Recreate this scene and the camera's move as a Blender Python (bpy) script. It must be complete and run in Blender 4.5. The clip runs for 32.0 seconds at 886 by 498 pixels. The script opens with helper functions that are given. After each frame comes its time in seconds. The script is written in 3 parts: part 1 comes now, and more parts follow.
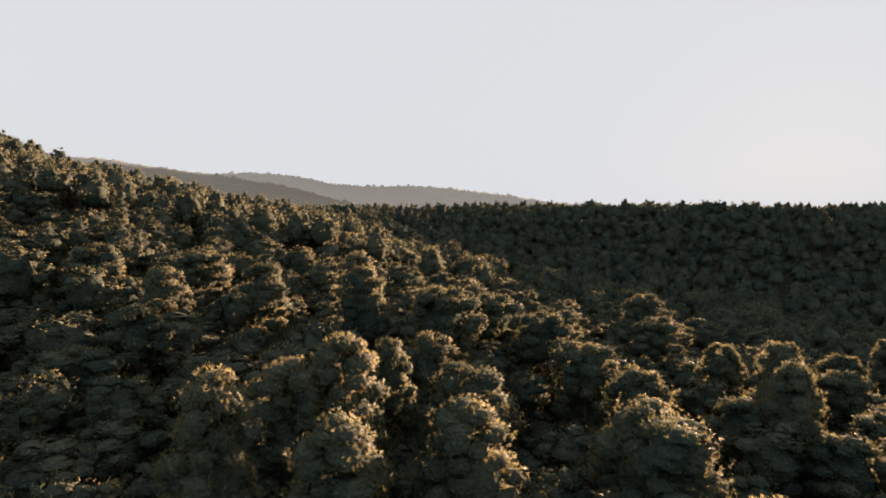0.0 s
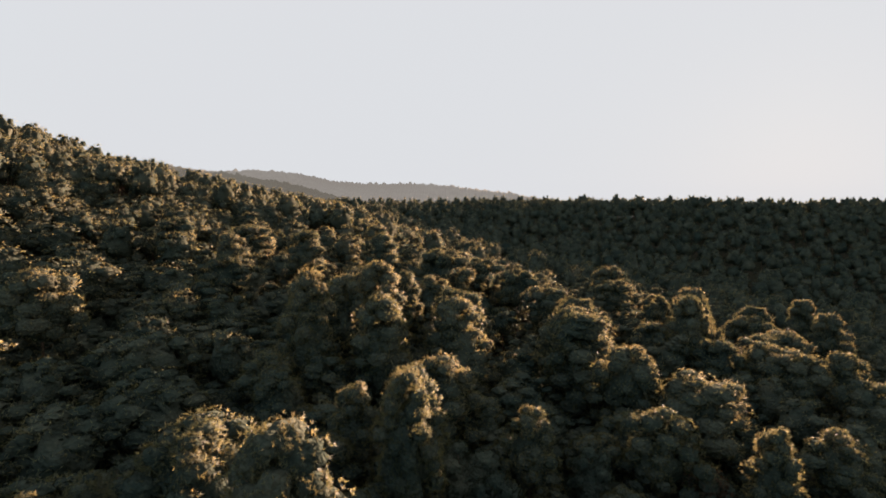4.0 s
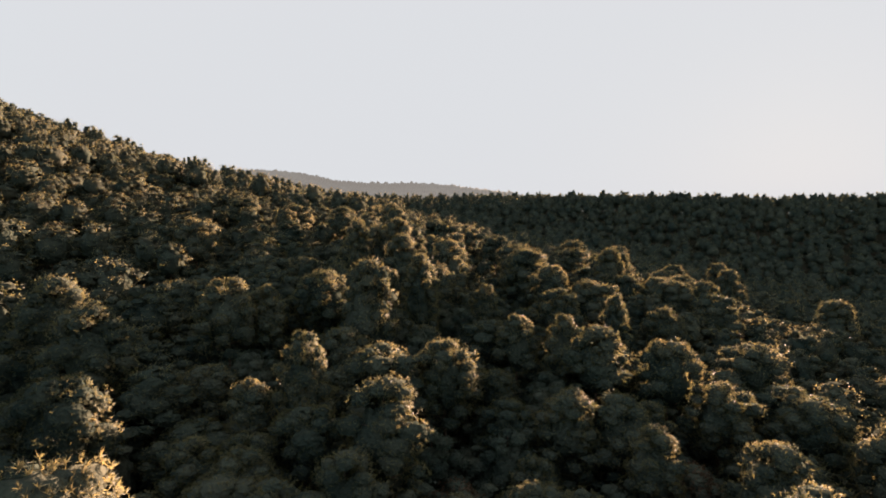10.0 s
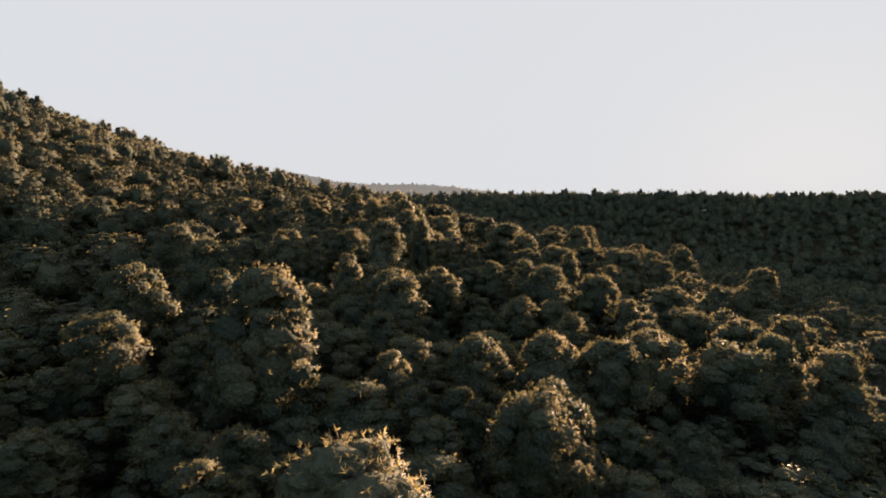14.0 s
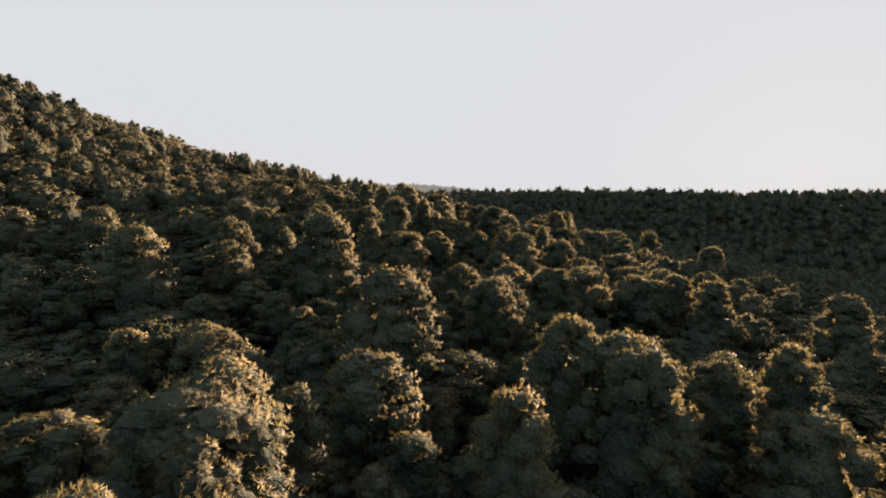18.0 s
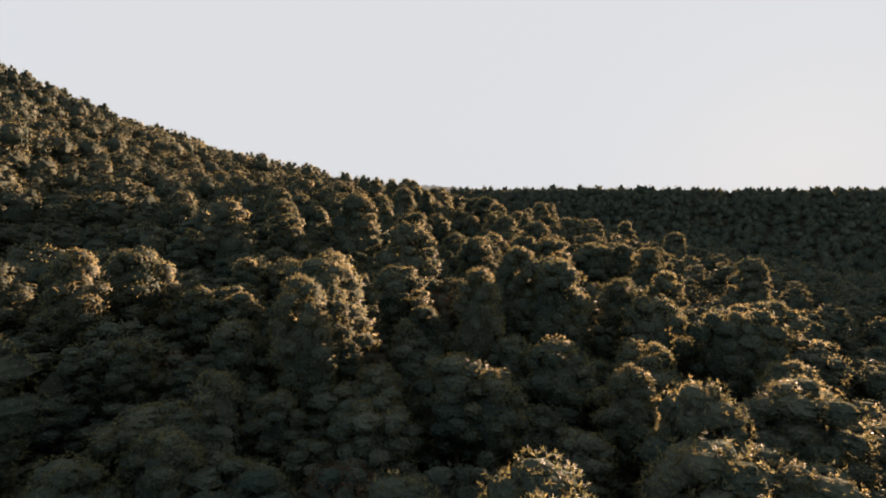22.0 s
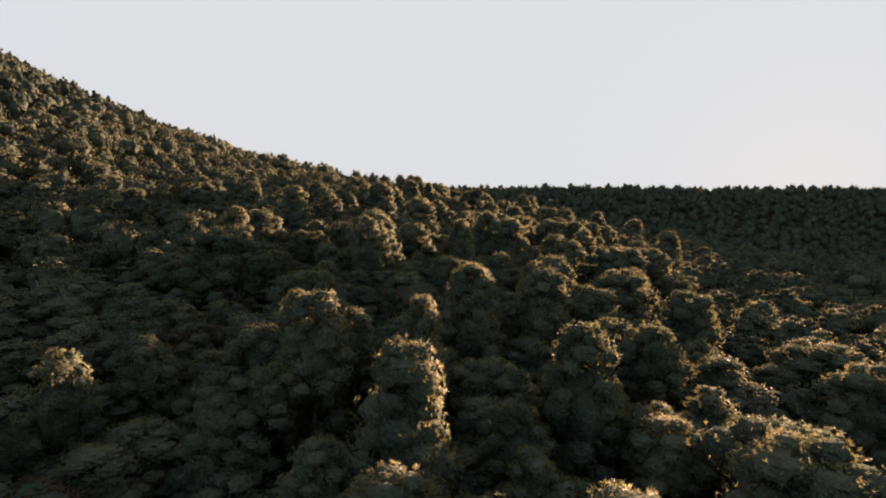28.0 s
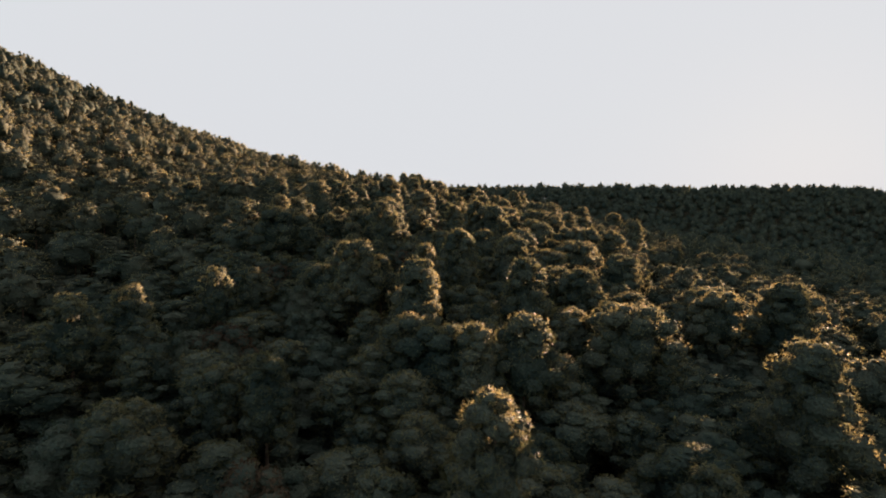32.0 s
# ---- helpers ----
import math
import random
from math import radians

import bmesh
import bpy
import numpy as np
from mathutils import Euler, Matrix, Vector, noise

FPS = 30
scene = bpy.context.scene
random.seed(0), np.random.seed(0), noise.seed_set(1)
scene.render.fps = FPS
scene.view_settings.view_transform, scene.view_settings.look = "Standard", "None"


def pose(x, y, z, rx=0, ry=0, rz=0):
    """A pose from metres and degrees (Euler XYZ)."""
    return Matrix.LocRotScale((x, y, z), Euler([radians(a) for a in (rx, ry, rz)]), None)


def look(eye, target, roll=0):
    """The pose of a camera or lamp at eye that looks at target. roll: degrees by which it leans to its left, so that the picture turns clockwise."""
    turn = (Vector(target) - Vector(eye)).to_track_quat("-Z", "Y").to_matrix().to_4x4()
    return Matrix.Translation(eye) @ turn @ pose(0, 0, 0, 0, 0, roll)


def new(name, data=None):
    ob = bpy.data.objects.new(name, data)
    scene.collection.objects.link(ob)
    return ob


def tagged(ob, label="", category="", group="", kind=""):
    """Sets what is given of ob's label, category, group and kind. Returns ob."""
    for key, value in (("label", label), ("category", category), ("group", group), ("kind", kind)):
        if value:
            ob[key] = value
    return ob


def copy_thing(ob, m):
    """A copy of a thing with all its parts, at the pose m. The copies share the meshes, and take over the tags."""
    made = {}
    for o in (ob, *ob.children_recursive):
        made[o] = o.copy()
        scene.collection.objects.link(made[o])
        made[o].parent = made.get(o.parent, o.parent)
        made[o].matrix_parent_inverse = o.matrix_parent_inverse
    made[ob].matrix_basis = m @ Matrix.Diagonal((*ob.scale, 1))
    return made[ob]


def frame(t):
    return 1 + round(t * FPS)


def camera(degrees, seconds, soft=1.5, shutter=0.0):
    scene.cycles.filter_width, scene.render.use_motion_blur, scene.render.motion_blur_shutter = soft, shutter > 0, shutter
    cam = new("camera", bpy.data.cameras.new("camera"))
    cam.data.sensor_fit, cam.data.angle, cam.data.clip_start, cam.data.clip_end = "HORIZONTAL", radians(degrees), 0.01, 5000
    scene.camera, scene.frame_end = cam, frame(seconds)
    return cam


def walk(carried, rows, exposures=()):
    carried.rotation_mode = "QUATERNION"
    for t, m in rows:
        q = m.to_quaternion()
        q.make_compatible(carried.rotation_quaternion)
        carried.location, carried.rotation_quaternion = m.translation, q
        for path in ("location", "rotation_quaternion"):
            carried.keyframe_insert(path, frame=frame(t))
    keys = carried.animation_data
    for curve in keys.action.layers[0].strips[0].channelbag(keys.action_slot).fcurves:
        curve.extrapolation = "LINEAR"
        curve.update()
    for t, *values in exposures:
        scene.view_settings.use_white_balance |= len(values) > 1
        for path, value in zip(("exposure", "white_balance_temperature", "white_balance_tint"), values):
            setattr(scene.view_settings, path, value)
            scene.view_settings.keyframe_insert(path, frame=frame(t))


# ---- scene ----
cam = camera(75.0, 32.0, soft=1.75)
METRES, STRETCH, EYE, TILT, LEAN, TURN = 200.0, 1.263, 60.0, -4.0, 0.0, 0.0
ROWS = [
    (0.0, 0.0, 0.0, 0.0, 0.0, 0.0, -0.0),
    (0.5, 0.0004, -0.0142, -0.0035, 0.03, -0.01, 0.0),
    (1.0, 0.0009, -0.0288, -0.0068, 0.05, -0.05, -0.03),
    (1.5, 0.0014, -0.043, -0.0105, 0.08, -0.04, -0.03),
    (2.0, 0.0016, -0.0574, -0.0138, 0.09, -0.06, -0.04),
    (2.5, 0.0016, -0.0717, -0.0173, 0.1, -0.08, -0.09),
    (3.0, 0.002, -0.0859, -0.0204, 0.15, -0.14, -0.1),
    (3.5, 0.002, -0.1003, -0.0238, 0.15, -0.18, -0.12),
    (5.5, 0.0033, -0.1576, -0.0365, 0.26, -0.39, -0.21),
    (6.0, 0.0041, -0.1722, -0.04, 0.25, -0.37, -0.21),
    (6.5, 0.0049, -0.1869, -0.0434, 0.25, -0.32, -0.2),
    (7.0, 0.0055, -0.2016, -0.0468, 0.26, -0.29, -0.2),
    (7.5, 0.0059, -0.2166, -0.05, 0.26, -0.26, -0.2),
    (8.0, 0.0063, -0.2315, -0.0534, 0.27, -0.25, -0.21),
    (8.5, 0.0064, -0.2463, -0.0569, 0.26, -0.26, -0.18),
    (9.0, 0.0069, -0.261, -0.0605, 0.29, -0.25, -0.19),
    (9.5, 0.0074, -0.2759, -0.064, 0.3, -0.25, -0.16),
    (10.0, 0.0076, -0.2898, -0.0675, 0.32, -0.24, -0.17),
    (10.5, 0.0079, -0.3047, -0.0721, 0.33, -0.19, -0.16),
    (11.0, 0.0086, -0.3197, -0.0761, 0.35, -0.19, -0.17),
    (11.5, 0.0093, -0.3347, -0.0806, 0.37, -0.14, -0.14),
    (12.0, 0.01, -0.3496, -0.0851, 0.38, -0.14, -0.17),
    (12.5, 0.011, -0.3653, -0.0899, 0.39, -0.08, -0.22),
    (13.0, 0.0117, -0.3801, -0.0944, 0.39, -0.02, -0.15),
    (13.5, 0.0128, -0.3958, -0.099, 0.4, 0.02, -0.17),
    (14.0, 0.0135, -0.411, -0.1032, 0.4, 0.02, -0.19),
    (14.5, 0.0148, -0.426, -0.1078, 0.43, 0.1, -0.14),
    (16.5, 0.017, -0.4861, -0.1253, 0.37, 0.09, -0.25),
    (17.0, 0.0174, -0.5015, -0.1293, 0.41, 0.09, -0.27),
    (17.5, 0.0176, -0.517, -0.1336, 0.42, 0.12, -0.28),
    (18.0, 0.0182, -0.5323, -0.1379, 0.46, 0.14, -0.3),
    (18.5, 0.0186, -0.5476, -0.1418, 0.47, 0.14, -0.28),
    (19.0, 0.0186, -0.563, -0.1456, 0.46, 0.13, -0.32),
    (19.5, 0.0191, -0.5785, -0.1495, 0.46, 0.15, -0.25),
    (20.0, 0.0191, -0.5941, -0.1532, 0.44, 0.14, -0.33),
    (20.5, 0.0195, -0.6087, -0.157, 0.47, 0.19, -0.25),
    (21.0, 0.0198, -0.6245, -0.1607, 0.47, 0.18, -0.22),
    (21.5, 0.0198, -0.6403, -0.1643, 0.48, 0.2, -0.2),
    (22.0, 0.0202, -0.6559, -0.1679, 0.48, 0.23, -0.17),
    (22.5, 0.0203, -0.6716, -0.1713, 0.47, 0.25, -0.22),
    (23.0, 0.0205, -0.6873, -0.175, 0.47, 0.3, -0.16),
    (23.5, 0.021, -0.7029, -0.1789, 0.47, 0.35, -0.19),
    (24.0, 0.0215, -0.7187, -0.182, 0.49, 0.31, -0.13),
    (24.5, 0.0221, -0.7344, -0.1854, 0.51, 0.32, -0.14),
    (25.0, 0.0224, -0.7504, -0.1887, 0.5, 0.31, -0.15),
    (25.5, 0.0229, -0.7661, -0.192, 0.51, 0.29, -0.17),
    (27.5, 0.0248, -0.8303, -0.2055, 0.51, 0.3, -0.18),
    (28.0, 0.0253, -0.8457, -0.209, 0.52, 0.32, -0.18),
    (28.5, 0.0258, -0.8614, -0.2125, 0.51, 0.33, -0.19),
    (29.0, 0.0262, -0.8767, -0.2161, 0.5, 0.37, -0.17),
    (29.5, 0.0267, -0.8924, -0.2196, 0.5, 0.39, -0.15),
    (30.0, 0.0272, -0.9081, -0.223, 0.5, 0.41, -0.13),
    (30.5, 0.0277, -0.9238, -0.2266, 0.49, 0.42, -0.13),
    (31.0, 0.0283, -0.9395, -0.2301, 0.5, 0.43, -0.13),
    (31.5, 0.029, -0.9551, -0.2336, 0.51, 0.44, -0.12),
    (32.0, 0.0297, -0.9705, -0.237, 0.53, 0.44, -0.12),
]
walk(cam, [(t, pose(0, 0, EYE, TILT, LEAN, TURN) @ pose(METRES * x, METRES * STRETCH * y, METRES * z, 90 + pitch / STRETCH, roll, yaw / STRETCH)) for t, x, y, z, yaw, pitch, roll in ROWS], [(0, 3.0), (32, 3.0)])

# ---- sky, sun ----
SUN_WAY = Vector((0.527, 0.847, 0.078)).normalized()
world = bpy.data.worlds.new("hazy evening sky")
scene.world = world
world.use_nodes = True
wn, wl = world.node_tree.nodes, world.node_tree.links
sky = wn.new("ShaderNodeTexSky")
sky.sky_type = "NISHITA"
sky.sun_disc = False
sky.sun_elevation = math.asin(SUN_WAY.z)
sky.sun_rotation = math.atan2(SUN_WAY.x, SUN_WAY.y)
sky.dust_density = 3.0
sky.ozone_density = 1.6
dim = wn.new("ShaderNodeVectorMath")
dim.operation = "SCALE"
dim.inputs["Scale"].default_value = 0.090
wl.new(sky.outputs[0], dim.inputs[0])
# bright haze round the sun's side of the sky, thinning out to clear blue behind
where = wn.new("ShaderNodeTexCoord")
toward = wn.new("ShaderNodeVectorMath")
toward.operation = "DOT_PRODUCT"
toward.inputs[1].default_value = SUN_WAY
wl.new(where.outputs["Generated"], toward.inputs[0])
spread = wn.new("ShaderNodeMapRange")
spread.interpolation_type = "SMOOTHSTEP"
spread.inputs["From Min"].default_value, spread.inputs["From Max"].default_value = -0.75, 0.50
spread.inputs["To Min"].default_value, spread.inputs["To Max"].default_value = 0.36, 0.9978
wl.new(toward.outputs["Value"], spread.inputs["Value"])
veil = wn.new("ShaderNodeMix")
veil.data_type = "RGBA"
veil.inputs["B"].default_value = (0.0903, 0.0921, 0.0963, 1)
wl.new(spread.outputs[0], veil.inputs["Factor"])
wl.new(dim.outputs[0], veil.inputs["A"])
wl.new(veil.outputs["Result"], wn["Background"].inputs["Color"])
wn["Background"].inputs["Strength"].default_value = 1.0

sun = new("sun", bpy.data.lights.new("sun", "SUN"))
sun.data.energy, sun.data.angle, sun.data.color = 5.0, radians(0.6), (1.0, 0.65, 0.50)
sun.matrix_world = look((0, 0, 300), Vector((0, 0, 300)) - SUN_WAY)


# ---- materials ----
def material(name):
    m = bpy.data.materials.new(name)
    m.use_nodes = True
    return m, m.node_tree.nodes, m.node_tree.links


def ramp(nodes, stops):
    r = nodes.new("ShaderNodeValToRGB")
    e = r.color_ramp.elements
    while len(e) < len(stops):
        e.new(0.5)
    for k, (p, c) in zip(e, stops):
        k.position, k.color = p, (*c, 1)
    return r


def noise_at(nodes, links, scale, detail=3.0, where="Position"):
    g = nodes.new("ShaderNodeNewGeometry")
    n = nodes.new("ShaderNodeTexNoise")
    n.inputs["Scale"].default_value, n.inputs["Detail"].default_value = scale, detail
    links.new(g.outputs[where], n.inputs["Vector"])
    return n


def foliage(name, dark, mid, light, glow, through_part=0.24, rough=0.8, gloss=0.12, grain=2.2, relief=0.45, tufted=False):
    """Leaves: three greens by clump and by tree, light passing through them."""
    m, nodes, links = material(name)
    b = nodes["Principled BSDF"]
    broad = noise_at(nodes, links, 0.16, 1.0)
    isle = nodes.new("ShaderNodeNewGeometry")
    mix = nodes.new("ShaderNodeMath")
    mix.operation = "MULTIPLY_ADD"
    links.new(isle.outputs["Random Per Island"], mix.inputs[0])
    mix.inputs[1].default_value = 0.22
    own = nodes.new("ShaderNodeObjectInfo")
    sway = nodes.new("ShaderNodeMath")
    sway.operation = "MULTIPLY_ADD"
    links.new(own.outputs["Random"], sway.inputs[0])
    sway.inputs[1].default_value = 0.16
    links.new(broad.outputs["Fac"], sway.inputs[2])
    fine = noise_at(nodes, links, grain, 4.0)
    height = fine.outputs["Fac"]
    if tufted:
        # rounded tufts side by side, the shade in their creases painted into the colour
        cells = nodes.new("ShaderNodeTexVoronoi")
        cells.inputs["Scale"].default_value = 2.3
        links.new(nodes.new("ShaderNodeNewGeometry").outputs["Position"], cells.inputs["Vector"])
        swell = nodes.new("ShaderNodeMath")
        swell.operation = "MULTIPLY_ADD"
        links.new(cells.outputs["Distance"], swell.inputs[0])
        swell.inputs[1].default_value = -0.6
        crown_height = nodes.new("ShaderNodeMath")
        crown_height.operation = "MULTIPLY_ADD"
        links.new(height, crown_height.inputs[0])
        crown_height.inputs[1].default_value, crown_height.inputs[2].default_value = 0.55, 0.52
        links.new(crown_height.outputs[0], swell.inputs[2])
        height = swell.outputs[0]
    speckle_and_crease = nodes.new("ShaderNodeMath")
    speckle_and_crease.operation = "MULTIPLY_ADD"
    links.new(height, speckle_and_crease.inputs[0])
    speckle_and_crease.inputs[1].default_value = 0.5
    links.new(sway.outputs[0], speckle_and_crease.inputs[2])
    links.new(speckle_and_crease.outputs[0], mix.inputs[2])
    span = nodes.new("ShaderNodeMapRange")
    span.inputs["From Min"].default_value, span.inputs["From Max"].default_value = 0.25, 1.25
    links.new(mix.outputs[0], span.inputs["Value"])
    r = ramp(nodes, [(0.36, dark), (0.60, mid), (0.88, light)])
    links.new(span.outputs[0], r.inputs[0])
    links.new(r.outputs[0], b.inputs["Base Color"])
    b.inputs["Roughness"].default_value = rough
    b.inputs["Specular IOR Level"].default_value = gloss
    bump = nodes.new("ShaderNodeBump")
    bump.inputs["Strength"].default_value, bump.inputs["Distance"].default_value = relief, 0.4
    links.new(height, bump.inputs["Height"])
    links.new(bump.outputs[0], b.inputs["Normal"])
    t = nodes.new("ShaderNodeBsdfTranslucent")
    tint = nodes.new("ShaderNodeMix")
    tint.data_type, tint.blend_type = "RGBA", "MULTIPLY"
    tint.inputs["Factor"].default_value = 1.0
    links.new(r.outputs[0], tint.inputs["A"])
    tint.inputs["B"].default_value = (*glow, 1)
    links.new(tint.outputs["Result"], t.inputs["Color"])
    s = nodes.new("ShaderNodeMixShader")
    s.inputs[0].default_value = through_part
    links.new(b.outputs[0], s.inputs[1])
    links.new(t.outputs[0], s.inputs[2])
    links.new(s.outputs[0], nodes["Material Output"].inputs["Surface"])
    return m


NEEDLES = foliage("pine needles", (0.037, 0.048, 0.031), (0.071, 0.082, 0.048), (0.124, 0.126, 0.075), (2.6, 2.05, 1.35), 0.54, 0.60, 0.30)
RUSSET = foliage("dry oak leaves", (0.055, 0.038, 0.026), (0.085, 0.056, 0.036), (0.12, 0.082, 0.05), (1.6, 1.3, 0.9), 0.25)
LEAVES = foliage("oak leaves", (0.028, 0.042, 0.032), (0.044, 0.060, 0.043), (0.072, 0.083, 0.054), (1.6, 1.5, 0.9), 0.28, 0.65, 0.25)


def bark_material():
    m, nodes, links = material("pine bark")
    b = nodes["Principled BSDF"]
    n = noise_at(nodes, links, 5.0, 6.0)
    r = ramp(nodes, [(0.3, (0.045, 0.030, 0.022)), (0.55, (0.12, 0.078, 0.052)), (0.8, (0.20, 0.135, 0.09))])
    links.new(n.outputs["Fac"], r.inputs[0])
    links.new(r.outputs[0], b.inputs["Base Color"])
    b.inputs["Roughness"].default_value = 0.9
    b.inputs["Specular IOR Level"].default_value = 0.1
    bump = nodes.new("ShaderNodeBump")
    bump.inputs["Strength"].default_value, bump.inputs["Distance"].default_value = 0.8, 0.05
    links.new(n.outputs["Fac"], bump.inputs["Height"])
    links.new(bump.outputs[0], b.inputs["Normal"])
    return m


def soil_material():
    m, nodes, links = material("forest floor")
    b = nodes["Principled BSDF"]
    n, f = noise_at(nodes, links, 0.08, 5.0), noise_at(nodes, links, 1.5, 6.0)
    r = ramp(nodes, [(0.35, (0.022, 0.024, 0.014)), (0.55, (0.042, 0.037, 0.024)), (0.75, (0.068, 0.054, 0.036))])
    add = nodes.new("ShaderNodeMix")
    add.inputs["Factor"].default_value = 0.5
    links.new(n.outputs["Fac"], add.inputs["A"])
    links.new(f.outputs["Fac"], add.inputs["B"])
    links.new(add.outputs["Result"], r.inputs[0])
    links.new(r.outputs[0], b.inputs["Base Color"])
    b.inputs["Roughness"].default_value = 1.0
    b.inputs["Specular IOR Level"].default_value = 0.0
    bump = nodes.new("ShaderNodeBump")
    bump.inputs["Strength"].default_value, bump.inputs["Distance"].default_value = 0.7, 0.3
    links.new(f.outputs["Fac"], bump.inputs["Height"])
    links.new(bump.outputs[0], b.inputs["Normal"])
    return m


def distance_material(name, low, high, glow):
    """Wooded hills kilometres off; the lit haze before them is put in as emission."""
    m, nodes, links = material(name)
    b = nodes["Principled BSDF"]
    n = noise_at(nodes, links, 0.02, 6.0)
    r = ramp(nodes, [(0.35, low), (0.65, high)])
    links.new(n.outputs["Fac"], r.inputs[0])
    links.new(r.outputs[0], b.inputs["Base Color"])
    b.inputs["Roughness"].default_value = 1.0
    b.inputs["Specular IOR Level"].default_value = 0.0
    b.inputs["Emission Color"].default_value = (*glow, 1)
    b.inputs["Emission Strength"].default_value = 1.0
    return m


BARK, SOIL = bark_material(), soil_material()
# darker copy of the needle greens: the crown's self-shade painted into the colour
SHADED_MASS = foliage("canopy darkened for self-shade", (0.028, 0.038, 0.030), (0.047, 0.055, 0.040), (0.074, 0.076, 0.053), (1.6, 1.4, 1.0), 0.06, 1.0, 0.0, 4.5, 1.0, True)
HILL_NEAR = distance_material("far wooded hill with glow for haze", (0.020, 0.020, 0.014), (0.040, 0.038, 0.028), (0.0205, 0.0182, 0.0155))
HILL_FAR = distance_material("farthest wooded hill with glow for haze", (0.03, 0.03, 0.025), (0.05, 0.05, 0.04), (0.0335, 0.0300, 0.0275))


# ---- the lie of the land ----
SWELL = np.array([
    [6.8, -3.2, -13.3, -19.9, -18.3, -14.8, -11.0, -6.1, -1.3, 3.3],
    [5.9, -3.7, -13.3, -17.7, -12.4, -11.8, -8.0, -3.8, 0.7, 5.8],
    [6.2, -2.5, -10.4, -10.8, -6.1, -12.0, -7.8, -3.6, 1.6, 7.9],
    [10.3, 3.1, -6.2, -12.3, -7.9, -12.1, -8.9, -5.2, 0.5, 7.8],
    [17.1, 10.9, 0.3, -9.8, -1.0, -5.1, -10.0, -7.9, -2.4, 5.3],
    [19.3, 9.6, -2.3, -6.3, -11.2, -16.3, -13.7, -7.6, -1.6, 5.6],
    [12.5, -0.5, -11.3, -9.3, -9.7, -7.3, -2.8, 1.7, 6.8, 11.7],
    [1.3, -8.0, -13.3, -11.2, -6.9, 2.1, 6.4, 8.4, 13.1, 18.3],
    [-9.6, -14.7, -16.6, -12.6, -6.4, -2.3, 0.2, 3.1, 10.3, 19.2],
    [-19.3, -21.7, -22.2, -16.9, -8.6, -7.9, -6.3, -0.5, 7.5, 16.9],
])
CELL, SPREAD, CANOPY = 115.0, 130.0, 17.0


def ground_at(x, y):
    """Height of the ground: a tilted plane, broad swells on it, flat country far outside."""
    x, y = np.asarray(x, float), np.asarray(y, float)
    ex = np.exp(-((x[..., None] - (-460 + CELL * np.arange(10))) / SPREAD) ** 2)
    ey = np.exp(-((y[..., None] - (-345 + CELL * np.arange(10))) / SPREAD) ** 2)
    z = EYE - CANOPY + 12.92 - 0.1474 * x + 0.0319 * y + np.einsum("...j,jk,...k->...", ey, SWELL, ex)
    out = np.maximum(np.maximum(np.abs(x - 40) - 540, 0), np.maximum(np.abs(y - 150) - 500, 0))
    w = np.clip(out / 350, 0, 1)
    w = w * w * (3 - 2 * w)
    return z * (1 - w) + (EYE - 90) * w


def mesh_from(name, verts, faces, mat, others=(), which=None, outward=None):
    """A mesh from arrays of corners and of triangles or quads; which: the material of each face, 0 for mat;
    outward: for foliage, the way that the clump faces at each corner, which rounds its shading."""
    verts, faces = np.asarray(verts, np.float32), np.asarray(faces, np.int32)
    if outward is not None:
        a, b, c = (verts[faces[:, k]] for k in range(3))
        turned = np.einsum("ij,ij->i", np.cross(b - a, c - a), outward[faces].sum(1)) < 0
        faces = faces.copy()
        faces[turned] = faces[turned][:, ::-1]
    me = bpy.data.meshes.new(name)
    n, k = faces.shape
    me.vertices.add(len(verts))
    me.vertices.foreach_set("co", verts.ravel())
    me.loops.add(n * k)
    me.loops.foreach_set("vertex_index", faces.ravel())
    me.polygons.add(n)
    me.polygons.foreach_set("loop_start", np.arange(0, n * k, k, dtype=np.int32))
    me.materials.append(mat)
    for other in others:
        me.materials.append(other)
    if which is not None:
        me.polygons.foreach_set("material_index", which.astype(np.int32))
    if outward is not None:
        me.polygons.foreach_set("use_smooth", np.ones(n, bool))
    me.update(calc_edges=True)
    if outward is not None:
        me.normals_split_custom_set_from_vertices(outward.astype(np.float32))
    return me


def grid_faces(rows, cols):
    i = (np.arange(rows - 1)[:, None] * cols + np.arange(cols - 1)).ravel()
    return np.stack([i, i + 1, i + cols + 1, i + cols], 1)


gx = np.concatenate([[-4200, -3000, -2000, -1400, -1100, -900, -750, -600], np.arange(-500, 621, 10), [700, 850, 1000, 1300, 1800, 2600, 4200]]).astype(float)
gy = np.concatenate([[-4200, -2500, -1500, -1000, -700, -500], np.arange(-400, 701, 10), [780, 880, 1000, 1200, 1600, 2200, 3000, 4200]]).astype(float)
GX, GY = np.meshgrid(gx, gy)
rng = np.random.default_rng(5)
GZ = ground_at(GX, GY) + rng.normal(0, 0.25, GX.shape)
floor = new("ground", mesh_from("ground", np.stack([GX, GY, GZ], -1).reshape(-1, 3), grid_faces(len(gy), len(gx)), SOIL))
floor.data.polygons.foreach_set("use_smooth", np.ones(len(floor.data.polygons), bool))
tagged(floor, "brown needle-strewn forest floor on rolling hills", "ground", kind="structure")


